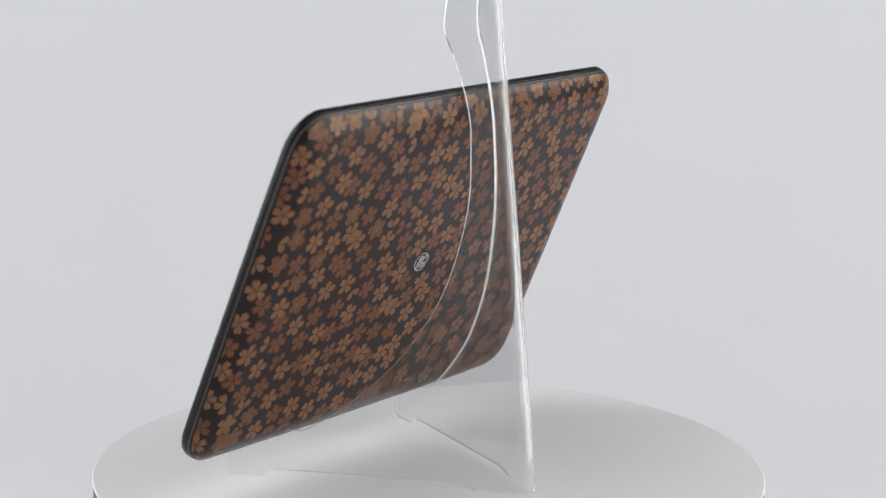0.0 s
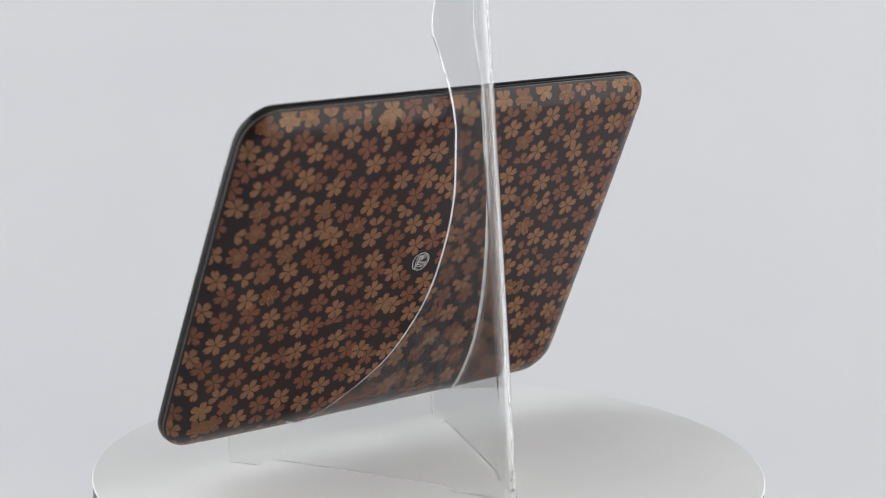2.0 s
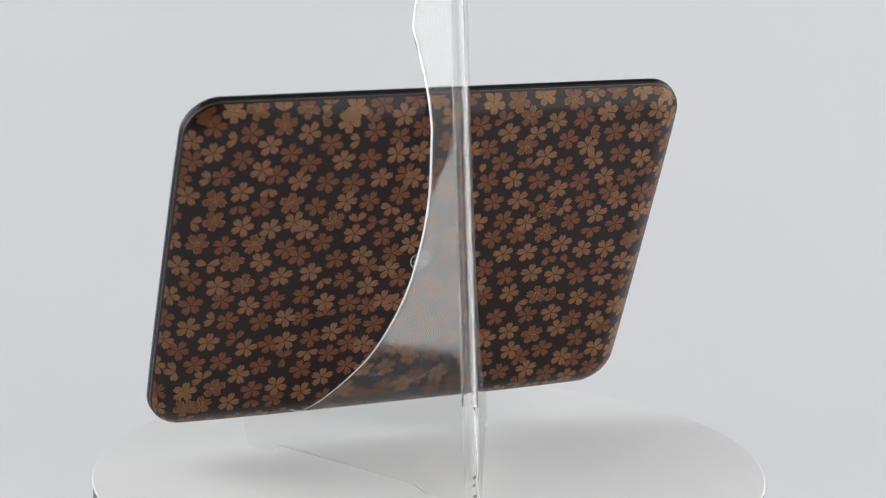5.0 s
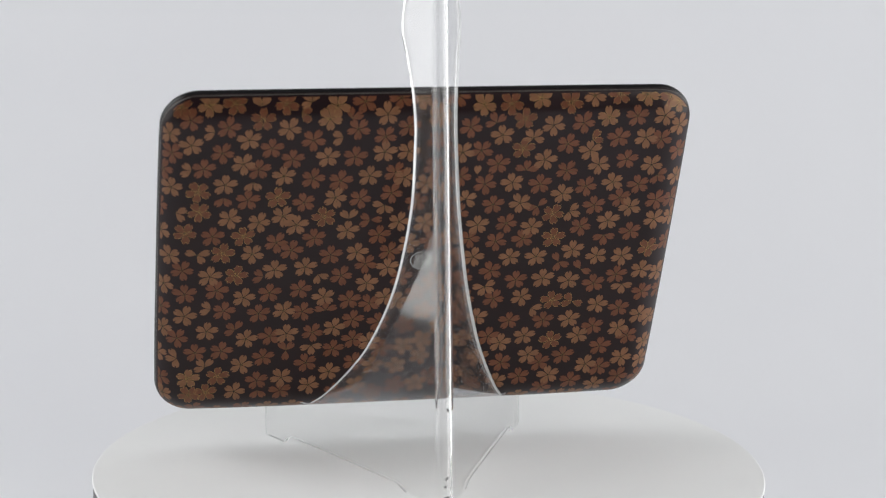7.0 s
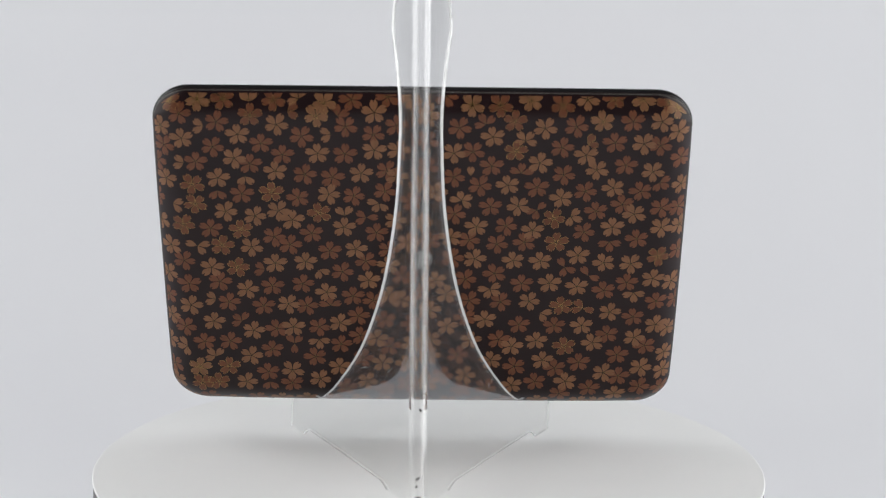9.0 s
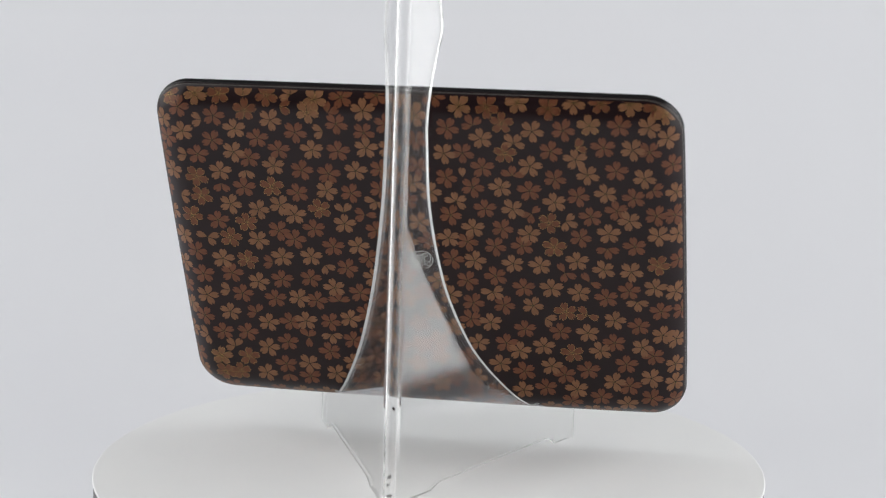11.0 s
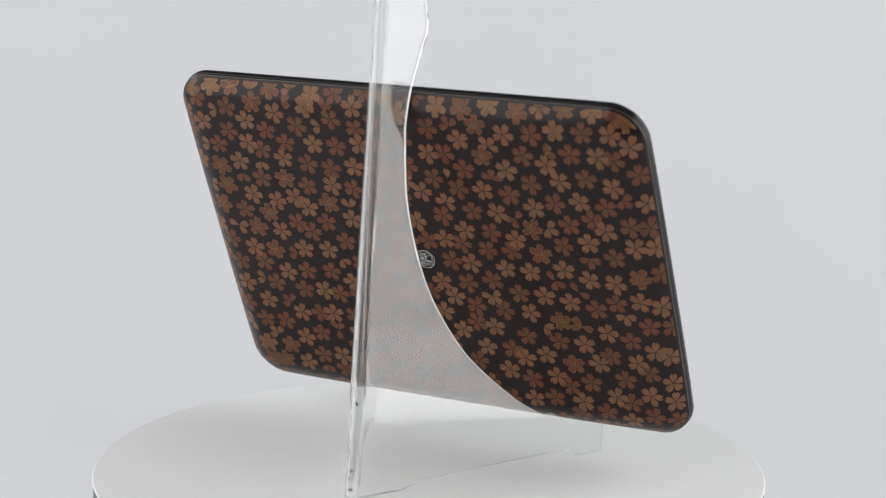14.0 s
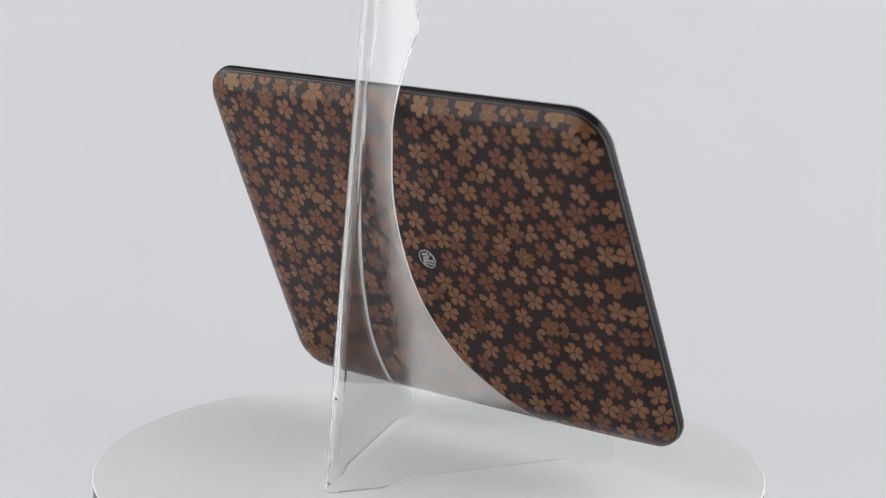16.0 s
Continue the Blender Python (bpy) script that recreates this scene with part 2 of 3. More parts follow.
def speck(u, z, long, wide, lean):
    """A tiny chip or dirt mark stuck on the sheet's outer face."""
    bm = bmesh.new()
    ring = []
    for k in range(9):
        a = 2 * pi * k / 9
        x, y = long * cos(a) * (1 + 0.2 * sin(3 * a)), wide * sin(a)
        ring.append((u + x * cos(lean) - y * sin(lean), z + x * sin(lean) + y * cos(lean)))
    low = [bm.verts.new(on_stand(x, y, THICK / 2 + 0.00002)) for x, y in ring]
    top = [bm.verts.new(on_stand(u + (x - u) * 0.6, z + (y - z) * 0.6, THICK / 2 + 0.0002)) for x, y in ring]
    bm.faces.new(top)
    for k in range(9):
        bm.faces.new((low[k], low[(k + 1) % 9], top[(k + 1) % 9], top[k]))
    bmesh.ops.recalc_face_normals(bm, faces=bm.faces)
    return bm


def scratch(u, z, length, lean, bow):
    """A hairline scuff on the sheet's outer face."""
    bm = bmesh.new()
    prev = None
    for k in range(9):
        t = k / 8 - 0.5
        x, y = t * length, bow * (0.25 - t * t)
        w = 0.00006 * (1 - 3.6 * t * t)
        p = []
        for off in (-w, w):
            a, b = x, y + off
            p.append(bm.verts.new(on_stand(u + a * cos(lean) - b * sin(lean), z + a * sin(lean) + b * cos(lean), THICK / 2 + 0.00003)))
        if prev:
            bm.faces.new((prev[0], p[0], p[1], prev[1]))
        prev = p
    return bm


def stand():
    base = new("plate_stand")
    tagged(base, "clear acrylic easel stand folded from one sheet", "stand")
    whole = acrylic_stand()
    for e in whole.edges:
        if len({f.material_index for f in e.link_faces}) > 1 or e.calc_face_angle(0.0) > 0.6:
            e.smooth = False
    # where the feet stand on the platter their edge stays clear
    for f in whole.faces:
        if max(v.co.z for v in f.verts) < 0.0009 and abs(f.calc_center_median().x - STAND_X) > 0.0055:
            f.material_index = 0

    def zone(f):
        c = f.calc_center_median()
        return 0 if (c.y - c.z * LEAN - APEX_Y) < TANGENT * cos(HALF) and abs(c.x - STAND_X) < 0.0055 else (1 if c.x > STAND_X else -1)

    def only(wanted):
        out = whole.copy()
        bmesh.ops.delete(out, geom=[f for f in out.faces if zone(f) != wanted], context="FACES")
        return out

    fold = part("spine_fold", only(0), (FOLD, EDGE, PAINTED_DARK), base, "heat-bent spine with pale light streaks painted in")
    left = part("wing", only(-1), (ACRYLIC, EDGE, PAINTED_DARK), base, "clear acrylic side, its polished edge whitened for light gathered inside")
    sheet = part("wing", only(1), (ACRYLIC, EDGE, PAINTED_DARK), base, "clear acrylic side, its polished edge whitened for light gathered inside")
    whole.free()
    for piece in (fold, left, sheet):
        piece.visible_shadow = False
    part("dirt_speck", speck(0.0012, 0.0546, 0.0012, 0.0006, 1.9), SPECK, fold, "tiny black speck of dirt")
    for u, z, long, wide, lean in ((0.0003, 0.0050, 0.0015, 0.0009, 0.2), (-0.0004, 0.0112, 0.0010, 0.0007, 1.3), (0.0002, 0.0158, 0.0013, 0.0008, 0.9)):
        part("chip_and_refraction_mark", speck(u, z, long, wide, lean), CHIP_AND_REFRACTION, fold, "small grey chip at the foot of the spine")
    curve = sorted((z / 1000, sheet_u(s / 1000 * 0.9922 + 0.0013)) for s, z in smooth_line(FRONT, 8))
    zs, us = [c[0] for c in curve], [c[1] for c in curve]
    # dark slivers painted where the front edges refract darkness
    for side, z0, z1 in ((-1, 0.2505, 0.2615), (-1, 0.2385, 0.2405), (1, 0.2700, 0.2735), (1, 0.2530, 0.2605), (1, 0.2472, 0.2484), (1, 0.2400, 0.2412), (-1, 0.247, 0.2482)):
        bm, prev = bmesh.new(), None
        for k in range(7):
            z = z0 + (z1 - z0) * k / 6
            u, w = float(np.interp(z, zs, us)), 0.25 + 0.95 * (1 - abs(k / 3 - 1) ** 3)
            row = [bm.verts.new(on_stand((u - 0.00055 * w) * side, z, THICK / 2 + 0.00006)), bm.verts.new(on_stand((u + 0.0001) * side, z, THICK / 2 + 0.00006))]
            if prev:
                bm.faces.new((prev[0], row[0], row[1], prev[1]))
            prev = row
        part("chip_and_refraction_mark", bm, CHIP_AND_REFRACTION, left if side < 0 else sheet, "short dark streak painted for the edge's refraction")
    for u, z, length, lean, bow in ((-0.0692, 0.0630, 0.0139, 0.32, 0.0008), (-0.0322, 0.0693, 0.0103, 0.61, 0.0012), (0.0920, 0.0519, 0.0055, -1.24, 0.0006), (0.0880, 0.0497, 0.0061, -1.27, 0.0007),
                                    (0.0837, 0.0576, 0.0038, -1.11, 0.0004), (0.0804, 0.0474, 0.0063, -0.44, 0.0010), (0.0886, 0.0485, 0.0049, 0.58, 0.0008), (0.0247, 0.0655, 0.0030, 0.77, 0.0003)):
        part("scuff", scratch(u, z, length, lean, bow), SCUFF, sheet if u > 0 else left, "fine pale scuff")
    return base


easel = stand()

# ---- tray ----
CEN = Vector((-0.0057, 0.0033, 0.1251))
TILT = radians(23.69)
UU, VV, NN = Vector((1, 0, 0)), Vector((0, -sin(TILT), cos(TILT))), Vector((0, -cos(TILT), -sin(TILT)))
HW, HH, CORNER, DROP, CURVE, BAND = 0.1533, 0.1109, 0.0207, 0.0090, 0.0165, 0.0036
SWELL_TOP, SWELL_FOOT, SWELL_SIDE = 0.0003, 0.0019, 0.0013


def on_tray(u, v, depth):
    """Tray space: u across, v up along the tray, depth behind its flat underside; the sides swell a little between the corners."""
    swell = 1 - min(1.0, abs(u) / HW) ** 4
    v += (v / HH) ** 3 * (SWELL_TOP if v > 0 else SWELL_FOOT) * swell
    u += (u / HW) ** 3 * SWELL_SIDE * (1 - min(1.0, abs(v) / HH) ** 4)
    return CEN + UU * u + VV * v - NN * depth


def inset_of(u, v):
    """How far a point lies inside the tray's outline."""
    dx, dy = abs(u) - (HW - CORNER), abs(v) - (HH - CORNER)
    if dx > 0 and dy > 0:
        return CORNER - sqrt(dx * dx + dy * dy)
    return CORNER - max(dx, dy)


def bevel(k):
    """The turned-up edge: a soft break, a slope, and a steeper end; k runs from 0 at the flat to 1 at the rim."""
    return 0.50 * k ** 1.8 + 0.50 * (1 - sqrt(max(0.0, 1 - k * k)))


def depth_of(inset):
    if inset >= CURVE:
        return 0.0
    return DROP * bevel(min(1.0, (CURVE - inset) / CURVE))


def outline_at(inset, steps=14):
    """The rounded outline, drawn in by inset."""
    a, b, r = HW - inset, HH - inset, max(CORNER - inset, 0.0008)
    pts = []
    for sx, sy, start in ((1, 1, 0), (-1, 1, 90), (-1, -1, 180), (1, -1, 270)):
        for k in range(steps + 1):
            an = radians(start + 90 * k / steps)
            pts.append((sx * (a - r) + r * cos(an), sy * (b - r) + r * sin(an)))
        ends = {0: ((0.0, b), (-1, 0)), 90: ((-a, 0.0), (0, -1)), 180: ((0.0, -b), (1, 0)), 270: ((a, 0.0), (0, 1))}
        (mx, my), (wx, wy) = ends[start]
        span = (a if wx else b) - r
        pts += [(mx + wx * span * (q / 5 - 1), my + wy * span * (q / 5 - 1)) for q in range(1, 10)]
    return pts


def rings_mesh(rings, cap_first=False, cap_last=False):
    bm = bmesh.new()
    rows = [[bm.verts.new(on_tray(u, v, d)) for u, v in pts] for pts, d in rings]
    for a, b in zip(rows, rows[1:]):
        for k in range(len(a)):
            j = (k + 1) % len(a)
            bm.faces.new((a[k], a[j], b[j], b[k])).smooth = True
    if cap_first:
        bm.faces.new(rows[0])
    if cap_last:
        bm.faces.new(rows[-1])
    bmesh.ops.recalc_face_normals(bm, faces=bm.faces)
    return bm


WALL = 0.0032


def tray_body(base):
    rings = []
    for k in range(21):
        f = sin(pi / 2 * k / 20)
        rings.append((outline_at(max(CURVE * (1 - f), 0.0004)), DROP * bevel(f)))
    rings.append((outline_at(0.0004), DROP + 0.0006))
    inner = [(outline_at(WALL), DROP + 0.0006)]
    for k in range(8, -1, -1):
        f = pi / 2 * k / 8
        inner.append((outline_at(CURVE * (1 - sin(f)) + WALL), WALL + DROP * (1 - cos(f))))
    part("body", rings_mesh(rings + inner, True, True), LACQUER, base, "dark brown lacquered underside with turned-up edges")
    d0 = DROP - 0.0002
    lip = [(outline_at(0.0004), d0), (outline_at(0.0001), d0 + 0.0003), (outline_at(0.0), d0 + 0.0010), (outline_at(-0.0002), d0 + BAND * 0.6), (outline_at(0.0), d0 + BAND),
           (outline_at(0.0008), d0 + BAND + 0.0009), (outline_at(0.0022), d0 + BAND + 0.0009), (outline_at(WALL), d0 + BAND), (outline_at(WALL), d0), (outline_at(0.0004), d0)]
    part("rim", rings_mesh(lip), RIM, base, "glossy black lacquered rim")


def petal_points():
    """Half a notched cherry petal: way out from the flower's heart, half width."""
    return [(0.06, 0.016), (0.19, 0.100), (0.34, 0.205), (0.50, 0.285), (0.64, 0.320), (0.77, 0.306), (0.89, 0.250), (1.00, 0.150)]


LEAST = 0.0017


def lay(bm, u, v, lift):
    """A vertex on the tray's underside, lifted off it along its normal; what reaches past the turned-up edge is drawn in to it."""
    inset = inset_of(u, v)
    cx, cy = max(abs(u) - (HW - CORNER), 0.0), max(abs(v) - (HH - CORNER), 0.0)
    if inset > CORNER:
        cx, cy = 0.0, 0.0
    out = Vector((cx * (1 if u > 0 else -1), cy * (1 if v > 0 else -1)))
    if out.length > 1e-9:
        out.normalize()
    if inset < LEAST:
        u, v, inset = u - out.x * (LEAST - inset), v - out.y * (LEAST - inset), LEAST
    k = min(0.98, max(0.0, (CURVE - inset) / CURVE))
    slope = DROP / CURVE * (bevel(k + 0.01) - bevel(k)) / 0.01
    n = Vector((slope, 1.0)).normalized() * lift
    return bm.verts.new(on_tray(u + out.x * n.x, v + out.y * n.x, depth_of(inset) - n.y))


def wrapped(u, v, du, dv):
    """A point of the print at (du, dv) from a flower's heart: over the turned-up edge the print follows the slope, so it spans less seen flat."""
    inset = inset_of(u, v)
    if inset >= CURVE:
        return u + du, v + dv
    cx, cy = max(abs(u) - (HW - CORNER), 0.0), max(abs(v) - (HH - CORNER), 0.0)
    out = Vector((math.copysign(cx, u), math.copysign(cy, v)))
    if out.length < 1e-9:
        return u + du, v + dv
    out.normalize()
    k = min(0.96, (CURVE - inset) / CURVE)
    slope = DROP / CURVE * (bevel(k + 0.01) - bevel(k)) / 0.01
    along = (du * out.x + dv * out.y) * (1 - 1 / sqrt(1 + slope * slope))
    return u + du - out.x * along, v + dv - out.y * along


def flower_mesh(bm, u, v, size, turn, lift, keep):
    shape = petal_points()
    for p in keep:
        a = turn + p * 2 * pi / 5
        ca, sa = cos(a), sin(a)
        wob = 1 + 0.05 * sin(7 * turn + p * 2.1)
        rows = []
        for w in (-1.0, -0.5, 0.0, 0.5, 1.0):
            row = []
            for r, h in shape:
                rr, hh = r * size * wob, h * size * w
                if r > 0.8 and abs(w) < 0.3:
                    rr -= 0.20 * size * (r - 0.76) / 0.24
                row.append(lay(bm, *wrapped(u, v, rr * ca - hh * sa, rr * sa + hh * ca), lift))
            rows.append(row)
        for x, y in zip(rows, rows[1:]):
            for k in range(len(x) - 1):
                bm.faces.new((x[k], x[k + 1], y[k + 1], y[k])).smooth = True


def line_strip(bm, pts, width, lift):
    """A thin flat line along points on the tray's underside."""
    prev = None
    for k, (x, y) in enumerate(pts):
        x0, y0 = pts[max(k - 1, 0)]
        x1, y1 = pts[min(k + 1, len(pts) - 1)]
        t = Vector((x1 - x0, y1 - y0))
        if t.length < 1e-9:
            continue
        t.normalize()
        a = lay(bm, x - t.y * width / 2, y + t.x * width / 2, lift)
        b = lay(bm, x + t.y * width / 2, y - t.x * width / 2, lift)
        if prev:
            bm.faces.new((prev[0], a, b, prev[1]))
        prev = (a, b)


def petal_outline(bm, u, v, size, turn, lift, keep, width):
    shape = petal_points()
    for p in keep:
        a = turn + p * 2 * pi / 5
        ca, sa = cos(a), sin(a)
        wob = 1 + 0.05 * sin(7 * turn + p * 2.1)
        ring = [(r, h) for r, h in shape] + [(0.83, 0.0)] + [(r, -h) for r, h in reversed(shape)]
        line_strip(bm, [wrapped(u, v, (r * ca - h * sa) * size * wob, (r * sa + h * ca) * size * wob) for r, h in ring], width, lift)


# the blossoms, band by band up the tray: across and up from the mark (mm), turn (degrees)
BLOSSOMS = []


def strew(colour, flowers, gilt=False):
    """Whole blossoms of one colour; gilt ones carry a gold outline."""
    for across, up, turn in flowers:
        BLOSSOMS.append((across / 1000, up / 1000, radians(turn), colour, gilt, range(5)))


def half_hidden(colour, petals, flowers, gilt=False):
    """Blossoms of which only some petals show beside a neighbour."""
    for across, up, turn in flowers:
        BLOSSOMS.append((across / 1000, up / 1000, radians(turn), colour, gilt, petals))


strew("tan", [(-149.2, -94.6, 35), (-141.1, -108.1, 45), (-116.8, -109.3, 15), (-106.9, -92.3, 1), (-86.0, -107.0, 16), (-70.2, -106.6, 24), (-61.9, -89.5, 65), (-37.3, -107.0, 48), (-33.0, -90.9, 65), (-22.5, -108.5, 72), (-2.4, -108.9, 62), (4.5, -91.4, 22), (16.7, -108.0, 46), (55.8, -92.8, 28), (72.1, -106.5, 20), (88.8, -89.7, 28), (97.6, -107.5, 63), (109.0, -107.8, 46), (119.3, -99.1, 21)])
strew("tan", [(-103.3, -72.4, 4), (-78.7, -83.1, 52), (-49.9, -80.0, 15), (-23.6, -76.6, 18), (-8.8, -77.4, 30), (5.3, -70.7, 0), (27.0, -85.5, 0), (42.5, -74.0, 27), (73.9, -73.6, 16), (111.4, -82.8, 1), (133.7, -78.5, 69), (147.3, -82.3, 14), (147.4, -68.8, 14)])
strew("tan", [(-151.7, -64.2, 7), (-149.3, -44.9, 71), (-124.4, -46.8, 11), (-101.1, -53.3, 6), (-77.1, -50.5, 18), (-49.0, -47.1, 5), (-26.9, -58.4, 10), (-5.8, -62.9, 52), (5.6, -58.8, 43), (15.5, -48.7, 12), (29.8, -59.1, 12), (54.9, -63.4, 12), (69.6, -58.9, 16), (96.5, -47.3, 25), (103.6, -60.1, 37), (128.4, -55.9, 68), (140.5, -46.2, 10), (147.9, -50.3, 22)])
strew("tan", [(-137.4, -35.1, 3), (-103.6, -22.9, 4), (-79.6, -33.5, 64), (-56.4, -24.4, 32), (-19.5, -26.0, 10), (-11.8, -29.2, 10), (4.8, -36.8, 10), (14.9, -24.7, 11), (38.3, -43.4, 23), (64.4, -29.5, 67), (112.6, -36.9, 5)])
strew("tan", [(-149.3, -13.5, 62), (-123.7, -7.0, 11), (-86.4, -3.6, 18), (-68.6, -2.2, 15), (-31.3, -15.3, 17), (-19.5, -4.4, 24), (8.4, -14.8, 26), (76.1, -16.0, 20), (92.4, -18.3, 25), (107.3, -0.7, 39), (123.0, -1.3, 60), (136.5, -11.9, 9), (147.8, -15.6, 68)])
strew("tan", [(-146.5, 7.3, 36), (-99.9, 8.0, 56), (-38.7, 7.2, 9), (-8.4, 12.4, 71), (16.8, 16.4, 25), (31.3, 1.2, 4), (54.1, 0.2, 28), (64.7, 21.8, 20), (70.1, 0.0, 27), (92.0, 4.4, 21)])
strew("tan", [(-151.4, 23.5, 48), (-113.7, 33.1, 67), (-97.0, 30.1, 70), (-83.4, 33.9, 63), (-75.4, 27.6, 16), (-45.5, 22.8, 13), (-15.4, 28.0, 2), (0.0, 26.7, 72), (31.9, 24.2, 23), (55.9, 38.8, 47), (110.9, 24.8, 21), (122.8, 34.2, 45), (139.0, 24.8, 58), (149.6, 24.5, 68)])
strew("tan", [(-146.5, 54.2, 14), (-117.1, 56.2, 13), (-84.1, 61.3, 24), (-53.9, 45.7, 70), (-35.1, 60.3, 13), (-14.6, 58.7, 2), (-1.7, 53.9, 49), (8.2, 48.0, 1), (49.6, 53.3, 31), (80.6, 44.7, 30), (99.9, 64.4, 52), (110.0, 52.1, 36), (131.7, 63.6, 58), (148.7, 53.3, 31)])
strew("tan", [(-136.4, 82.8, 27), (-107.4, 69.8, 62), (-104.7, 85.8, 24), (-59.8, 73.5, 21), (-27.5, 76.2, 13), (-13.6, 76.4, 2), (18.0, 74.8, 60), (40.3, 85.8, 28), (67.3, 68.6, 7), (93.5, 74.3, 25), (125.6, 82.3, 62)])
strew("tan", [(-148.2, 89.2, 23), (-82.7, 92.5, 62), (-60.2, 98.2, 60), (-55.7, 105.1, 55), (-27.3, 100.4, 22), (-6.6, 107.8, 44), (2.7, 98.9, 1), (28.1, 104.5, 53), (61.5, 107.1, 29), (69.6, 91.8, 60), (93.1, 107.9, 57), (102.0, 96.6, 27), (124.6, 108.2, 59), (135.2, 97.0, 72), (143.9, 103.6, 50), (145.2, 89.7, 67)])
strew("tan", [(-134.8, -81.6, 11), (-127.0, 106.1, 52)], True)
strew("brown", [(-130.5, -106.4, 70), (-101.3, -107.1, 65), (-79.0, -92.8, 25), (-53.8, -107.2, 49), (-46.0, -95.5, 9), (-21.9, -97.0, 30), (-8.6, -92.4, 72), (24.8, -97.0, 36), (35.5, -107.9, 27), (39.6, -94.9, 61), (51.8, -107.4, 32), (70.0, -89.9, 28), (85.4, -99.7, 68), (103.3, -94.8, 17), (132.4, -108.6, 60), (133.9, -93.5, 69), (146.9, -96.0, 31), (150.3, -108.9, 1)])
strew("brown", [(-150.3, -82.7, 45), (-93.4, -84.6, 24), (-90.3, -67.4, 20), (-64.3, -72.8, 33), (-35.3, -73.3, 1), (12.9, -86.5, 0), (22.1, -70.0, 0), (57.1, -78.6, 36), (81.7, -79.6, 28), (96.1, -75.0, 21), (118.9, -69.1, 17), (120.5, -85.3, 13)])
strew("brown", [(-141.4, -51.3, 63), (-130.7, -62.3, 23), (-115.5, -61.7, 7), (-87.0, -51.9, 32), (-61.7, -50.3, 64), (-48.6, -63.0, 11), (-36.8, -56.4, 25), (-22.0, -44.2, 25), (-19.0, -64.3, 10), (-5.7, -47.3, 38), (46.9, -58.3, 11), (58.9, -47.0, 20), (80.1, -47.5, 20), (112.2, -53.6, 29), (135.0, -61.9, 38)])
strew("brown", [(-150.4, -30.2, 24), (-114.8, -32.3, 7), (-94.3, -34.9, 20), (-68.5, -34.6, 4), (-40.9, -27.1, 17), (-38.0, -41.8, 9), (-28.7, -30.3, 43), (-0.9, -23.3, 23), (26.3, -41.8, 40), (28.5, -29.6, 66), (47.2, -30.2, 66), (126.8, -40.5, 26), (139.6, -28.7, 22), (151.0, -30.0, 1)])
strew("brown", [(-139.5, -2.4, 66), (-137.5, -19.2, 23), (-119.5, -17.3, 7), (-88.6, -20.2, 16), (-70.7, -18.3, 8), (-47.0, -9.3, 68), (-33.1, -1.3, 55), (-11.4, -11.3, 10), (25.9, -13.7, 66), (43.3, -9.4, 38), (59.6, -16.6, 20), (108.4, -21.0, 29), (121.5, -15.0, 17)])
strew("brown", [(-122.9, 21.0, 15), (-86.4, 15.5, 63), (-77.3, 9.9, 4), (-64.4, 18.2, 25), (-54.1, 5.8, 17), (-26.6, 19.1, 13), (-19.4, 7.0, 1), (4.8, 13.8, 33), (18.0, 1.4, 1), (27.8, 14.5, 66), (44.1, 11.9, 61), (60.3, 13.3, 36), (94.5, 21.0, 67), (125.6, 16.6, 30), (149.9, 6.6, 1)])
strew("brown", [(-152.4, 40.1, 1), (-71.6, 43.1, 33), (-6.1, 41.4, 22), (18.9, 32.8, 65), (39.8, 38.2, 21), (49.1, 24.8, 66), (101.0, 35.9, 28), (115.9, 40.8, 30), (138.0, 38.7, 68), (148.2, 37.8, 1)])
strew("brown", [(-150.9, 65.0, 1), (-103.9, 45.5, 15), (-67.6, 59.2, 4), (-51.7, 57.4, 9), (-39.5, 44.7, 68), (-21.5, 48.1, 64), (-20.1, 62.1, 68), (2.3, 65.1, 55), (18.2, 58.3, 65), (33.3, 52.7, 65), (66.3, 51.9, 22), (81.2, 60.7, 62), (94.1, 49.5, 67), (125.8, 50.0, 34)])
strew("brown", [(-146.7, 76.9, 61), (-129.2, 67.2, 15), (-119.3, 77.3, 62), (-98.5, 66.1, 16), (-91.8, 79.9, 16), (-79.8, 72.5, 16), (-68.8, 84.8, 58), (-44.3, 73.3, 13), (-28.0, 86.4, 59), (2.4, 82.8, 51), (28.9, 75.7, 54), (39.8, 66.3, 19), (79.5, 79.1, 3), (109.5, 82.8, 25), (116.2, 67.7, 13), (135.0, 81.3, 56), (147.3, 72.0, 22)])
strew("brown", [(-142.7, 104.6, 33), (-137.4, 98.6, 6), (-116.5, 93.9, 7), (-97.5, 98.1, 16), (-84.4, 106.3, 52), (-43.7, 91.5, 54), (-40.1, 106.7, 32), (-19.4, 108.2, 37), (-14.6, 92.6, 13), (13.4, 108.8, 1), (21.0, 91.5, 61), (44.0, 104.7, 57), (52.5, 96.1, 15), (79.1, 105.0, 56), (87.2, 93.1, 66), (108.4, 108.3, 26), (118.9, 96.8, 22), (139.0, 106.7, 37)])
strew("brown", [(-138.6, 23.6, 62), (-134.1, -94.0, 51), (-132.0, 51.7, 47), (-130.9, 38.0, 49), (-123.9, -92.5, 23), (-117.1, -80.5, 14), (-116.9, 9.0, 7), (-112.7, 106.5, 30), (-108.6, -6.8, 3), (-105.4, 20.5, 24), (-86.9, 46.8, 18), (-59.4, 32.6, 35), (53.4, 76.4, 15), (76.6, 30.4, 66), (78.9, 13.6, 16), (83.9, -32.6, 28), (86.9, -63.0, 28), (138.4, 4.2, 62)], True)
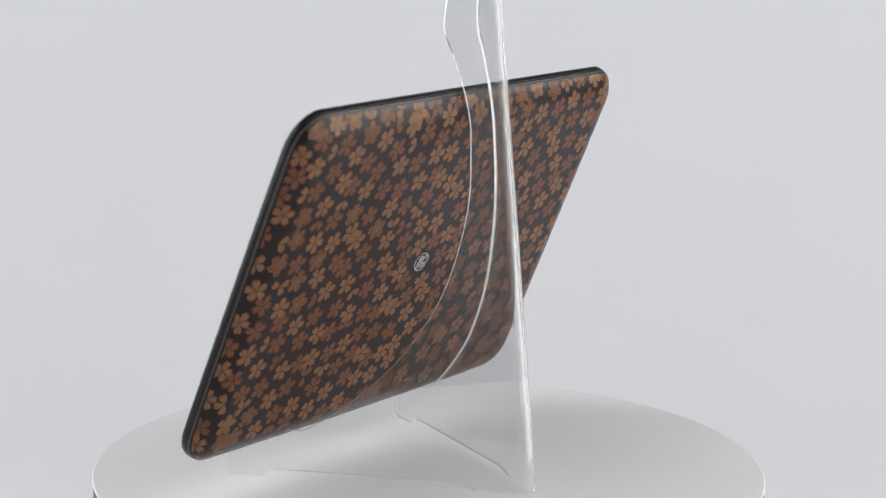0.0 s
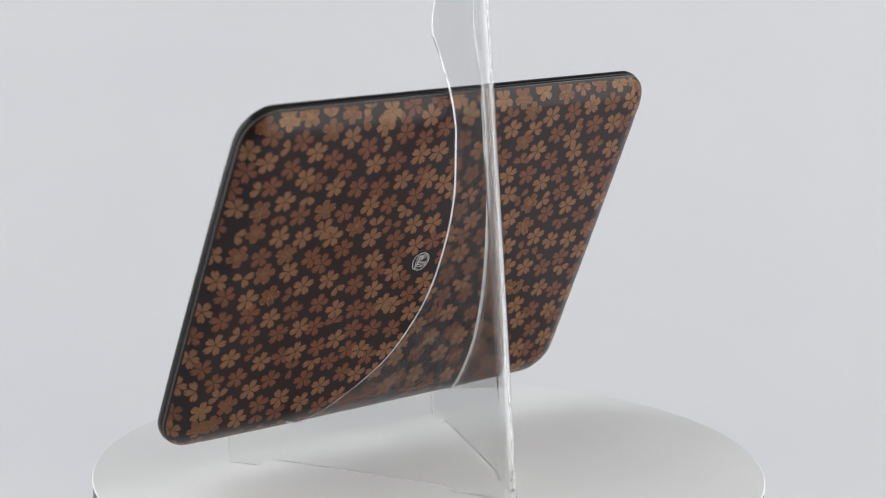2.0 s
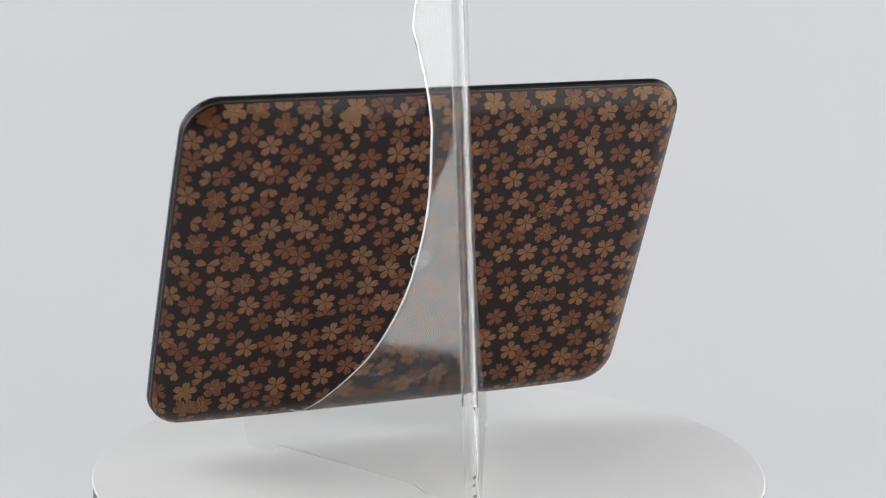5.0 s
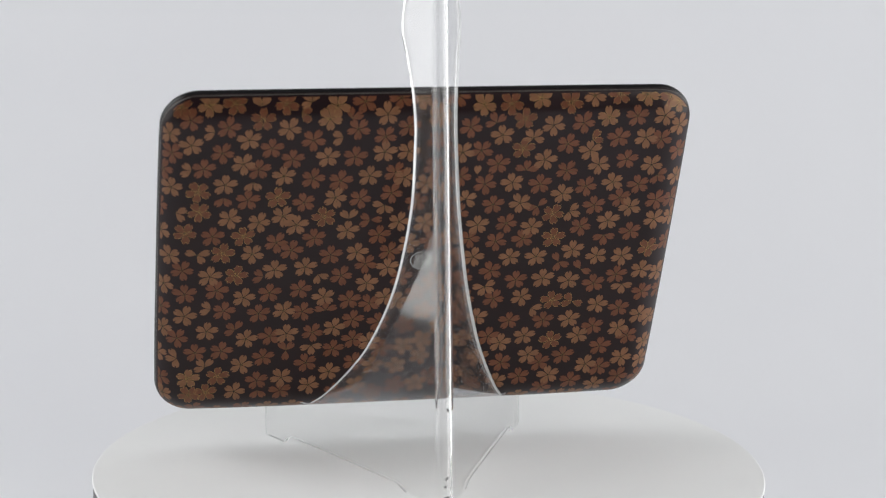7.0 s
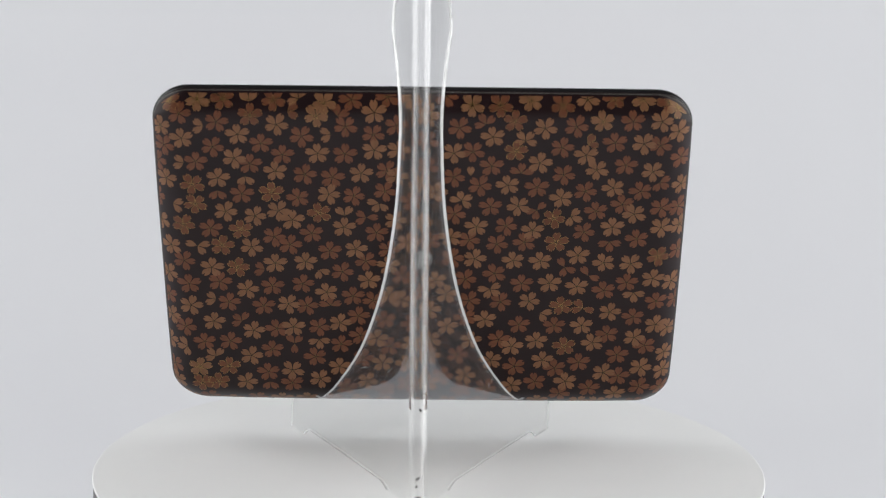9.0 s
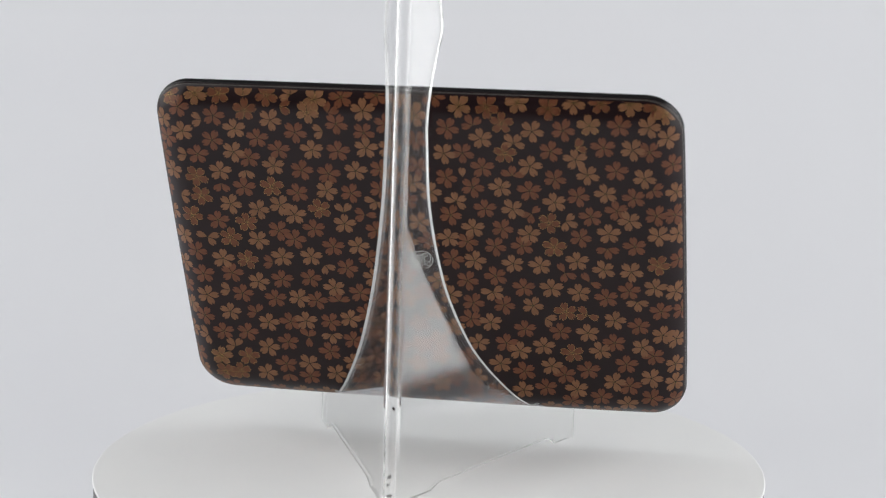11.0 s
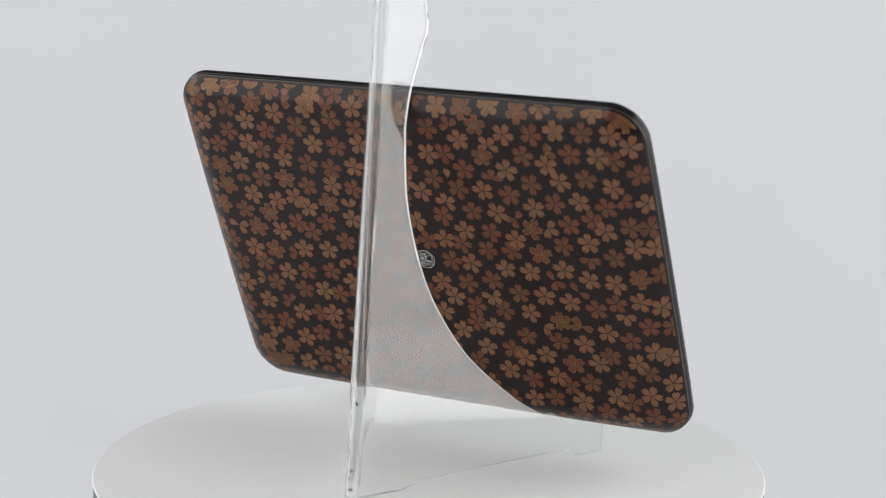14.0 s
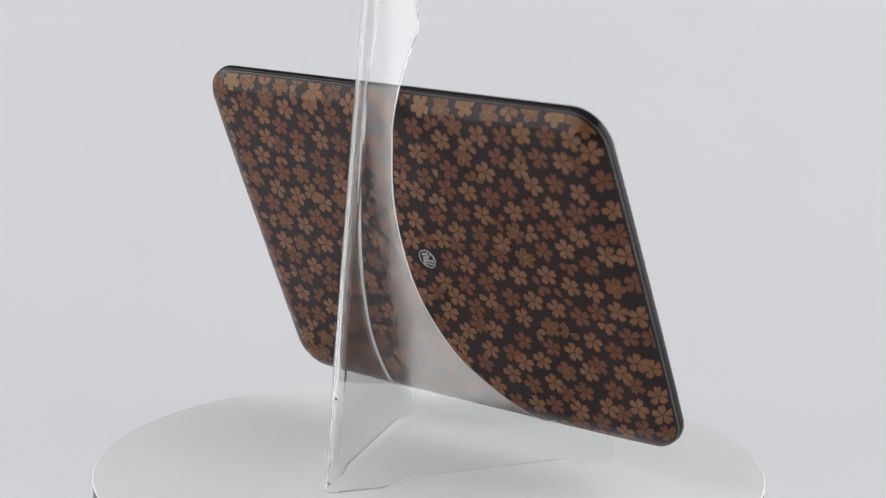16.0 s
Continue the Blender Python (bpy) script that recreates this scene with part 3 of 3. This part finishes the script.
half_hidden("tan", (0,), [(28.0, 59.2, 91)])
half_hidden("tan", (0, 1), [(-143.8, 37.4, 313), (-135.7, 66.4, 139), (-123.7, 91.2, 145), (-122.2, -30.7, 133), (-101.5, 57.6, 237), (-98.1, 105.3, 57), (-60.7, -7.8, 265), (-51.8, 86.5, 152), (-45.0, 30.8, 58), (71.2, -38.3, 297)])
half_hidden("tan", (0, 1, 2), [(-141.3, -66.4, 121), (-124.7, -73.6, 55), (-70.0, 106.9, 59), (-61.9, -59.7, 203), (-24.8, 39.8, 169)])
half_hidden("tan", (0, 1, 2, 3), [(23.0, 42.4, 316), (58.7, 83.3, 343)])
half_hidden("tan", (0, 1, 4), [(126.0, -22.4, 275)])
half_hidden("tan", (0, 2, 3, 4), [(40.9, -21.0, 34)])
half_hidden("tan", (0, 2, 4), [(-131.2, 8.4, 15)])
half_hidden("tan", (0, 3, 4), [(86.4, 32.1, 47)])
half_hidden("brown", (0, 1), [(-117.6, 47.6, 233), (-92.9, -92.1, 239), (-92.6, -8.2, 139), (-76.4, 101.1, 320), (-48.1, 98.0, 23)])
half_hidden("brown", (0, 1, 2), [(-107.7, -46.6, 63), (-54.5, -34.4, 22), (36.0, 94.0, 46), (56.8, 61.5, 13)])
half_hidden("brown", (0, 1, 4), [(109.8, 14.4, 273)])
half_hidden("brown", (0, 2), [(98.7, -10.3, 337)])
half_hidden("brown", (0, 2, 3), [(-76.8, -62.9, 268), (-32.5, 29.8, 1), (66.8, 36.2, 47), (84.4, -4.3, 117)])
half_hidden("brown", (0, 3, 4), [(136.1, 56.3, 31)])
half_hidden("brown", (0, 1), [(93.8, 81.9, 349)], True)
half_hidden("brown", (0, 2, 3), [(96.6, -34.4, -18)], True)


def edge_bead(base):
    """A fine glossy bead where the patterned underside meets the rim, paled to paint its highlight."""
    rings = []
    for k in range(9):
        a = 2 * pi * k / 8
        rings.append((outline_at(0.0009 + 0.00045 * cos(a)), DROP - 0.0014 + 0.00045 * sin(a)))
    part("edge_bead", rings_mesh(rings), BEAD, base, "fine glossy line round the rim, paled for its highlight")


def tray():
    base = new("serving_tray")
    tagged(base, "dark lacquered tray with brown cherry blossoms, underside outward", "tray")
    tray_body(base)
    edge_bead(base)
    rng, blooms = random.Random(5), []
    for u, v, turn, colour, gilt, keep in BLOSSOMS:
        whole, light = len(keep) == 5, colour == "tan"
        size = rng.uniform(0.0067, 0.0072)
        lift = (0.00009 if whole else 0.00005) + (0.00004 if light else 0) + 0.00002 * rng.random()
        bm = bmesh.new()
        flower_mesh(bm, u, v, size, turn, lift, keep)
        blooms.append((u, v, size, turn, lift, keep))
        flower = part("flower" if whole else "half_hidden_flower", bm, TAN if light else BROWN, base)
        if gilt or (v > HH - 0.016 and rng.random() < 0.5):
            line = bmesh.new()
            petal_outline(line, u, v, size, turn, lift + 0.00004, keep, 0.00011 if gilt else 0.00007)
            part("gold_outline", line, GOLD, flower, "fine gold line round the petals")
    veins = bmesh.new()
    for u, v, size, turn, lift, keep in blooms:
        for p in keep:
            a = turn + p * 2 * pi / 5 + rng.uniform(-0.08, 0.08)
            line_strip(veins, [wrapped(u, v, r * size * cos(a), r * size * sin(a)) for r in (0.04, 0.16, 0.28, rng.uniform(0.34, 0.56))], 0.00024, lift + 0.00003)
    tagged(part("flower_heart_line", veins, OLIVE, base, "fine olive lines at the hearts of the flowers"), kind="stuff")
    seal = bmesh.new()
    ring = [(0.0061 * cos(2 * pi * k / 36) * (1 + 0.03 * sin(3 * 2 * pi * k / 36)), 0.0061 * sin(2 * pi * k / 36)) for k in range(37)]
    line_strip(seal, ring, 0.00034, 0.0003)
    def arc(cx, cy, rx, ry, a0, a1):
        pts = [(cx + rx * cos(radians(a0 + (a1 - a0) * k / 14)), cy + ry * sin(radians(a0 + (a1 - a0) * k / 14))) for k in range(15)]
        line_strip(seal, pts, 0.00028, 0.0003)

    for cx, cy, rx, ry, a0, a1 in ((-0.0016, 0.0026, 0.0017, 0.0015, 0, 360), (-0.0022, -0.0006, 0.0016, 0.0013, 20, 380), (0.0016, 0.0034, 0.0016, 0.0012, -60, 200),
                                   (-0.0012, -0.0034, 0.0026, 0.0014, -30, 290), (0.0022, 0.0006, 0.0022, 0.0020, 70, 300), (0.0024, -0.0024, 0.0018, 0.0016, -100, 170),
                                   (0.0036, 0.0012, 0.0012, 0.0026, -90, 90)):
        arc(cx, cy, rx, ry, a0, a1)
    for x0, y0, x1, y1 in ((-0.0032, 0.0026, 0.0002, 0.0027), (-0.0016, 0.0044, -0.0017, 0.0009), (-0.0038, -0.0006, -0.0006, -0.0005), (-0.0022, 0.0008, -0.0022, -0.0020),
                           (0.0006, 0.0046, 0.0010, -0.0012), (0.0018, -0.0038, 0.0032, -0.0012), (-0.0036, -0.0034, 0.0010, -0.0036)):
        line_strip(seal, [(x0, y0), ((x0 + x1) / 2 + 0.0002, (y0 + y1) / 2 + 0.0002), (x1, y1)], 0.00028, 0.0003)
    part("maker_mark", seal, SILVER, base, "small round silver mark of fine lines")
    return base


lacquer_tray = tray()


# ---- the turn ----
def motions():
    turns = [(0.0, 53.73), (2.0, 41.57), (4.0, 29.56), (6.0, 17.65), (8.0, 5.79), (10.0, -6.06), (12.0, -17.93), (14.0, -29.89), (16.0, -41.96)]
    for thing in (platter, easel, lacquer_tray):
        walk(thing, [(t, pose(0, 0, 0, 0, 0, a)) for t, a in turns])


motions()
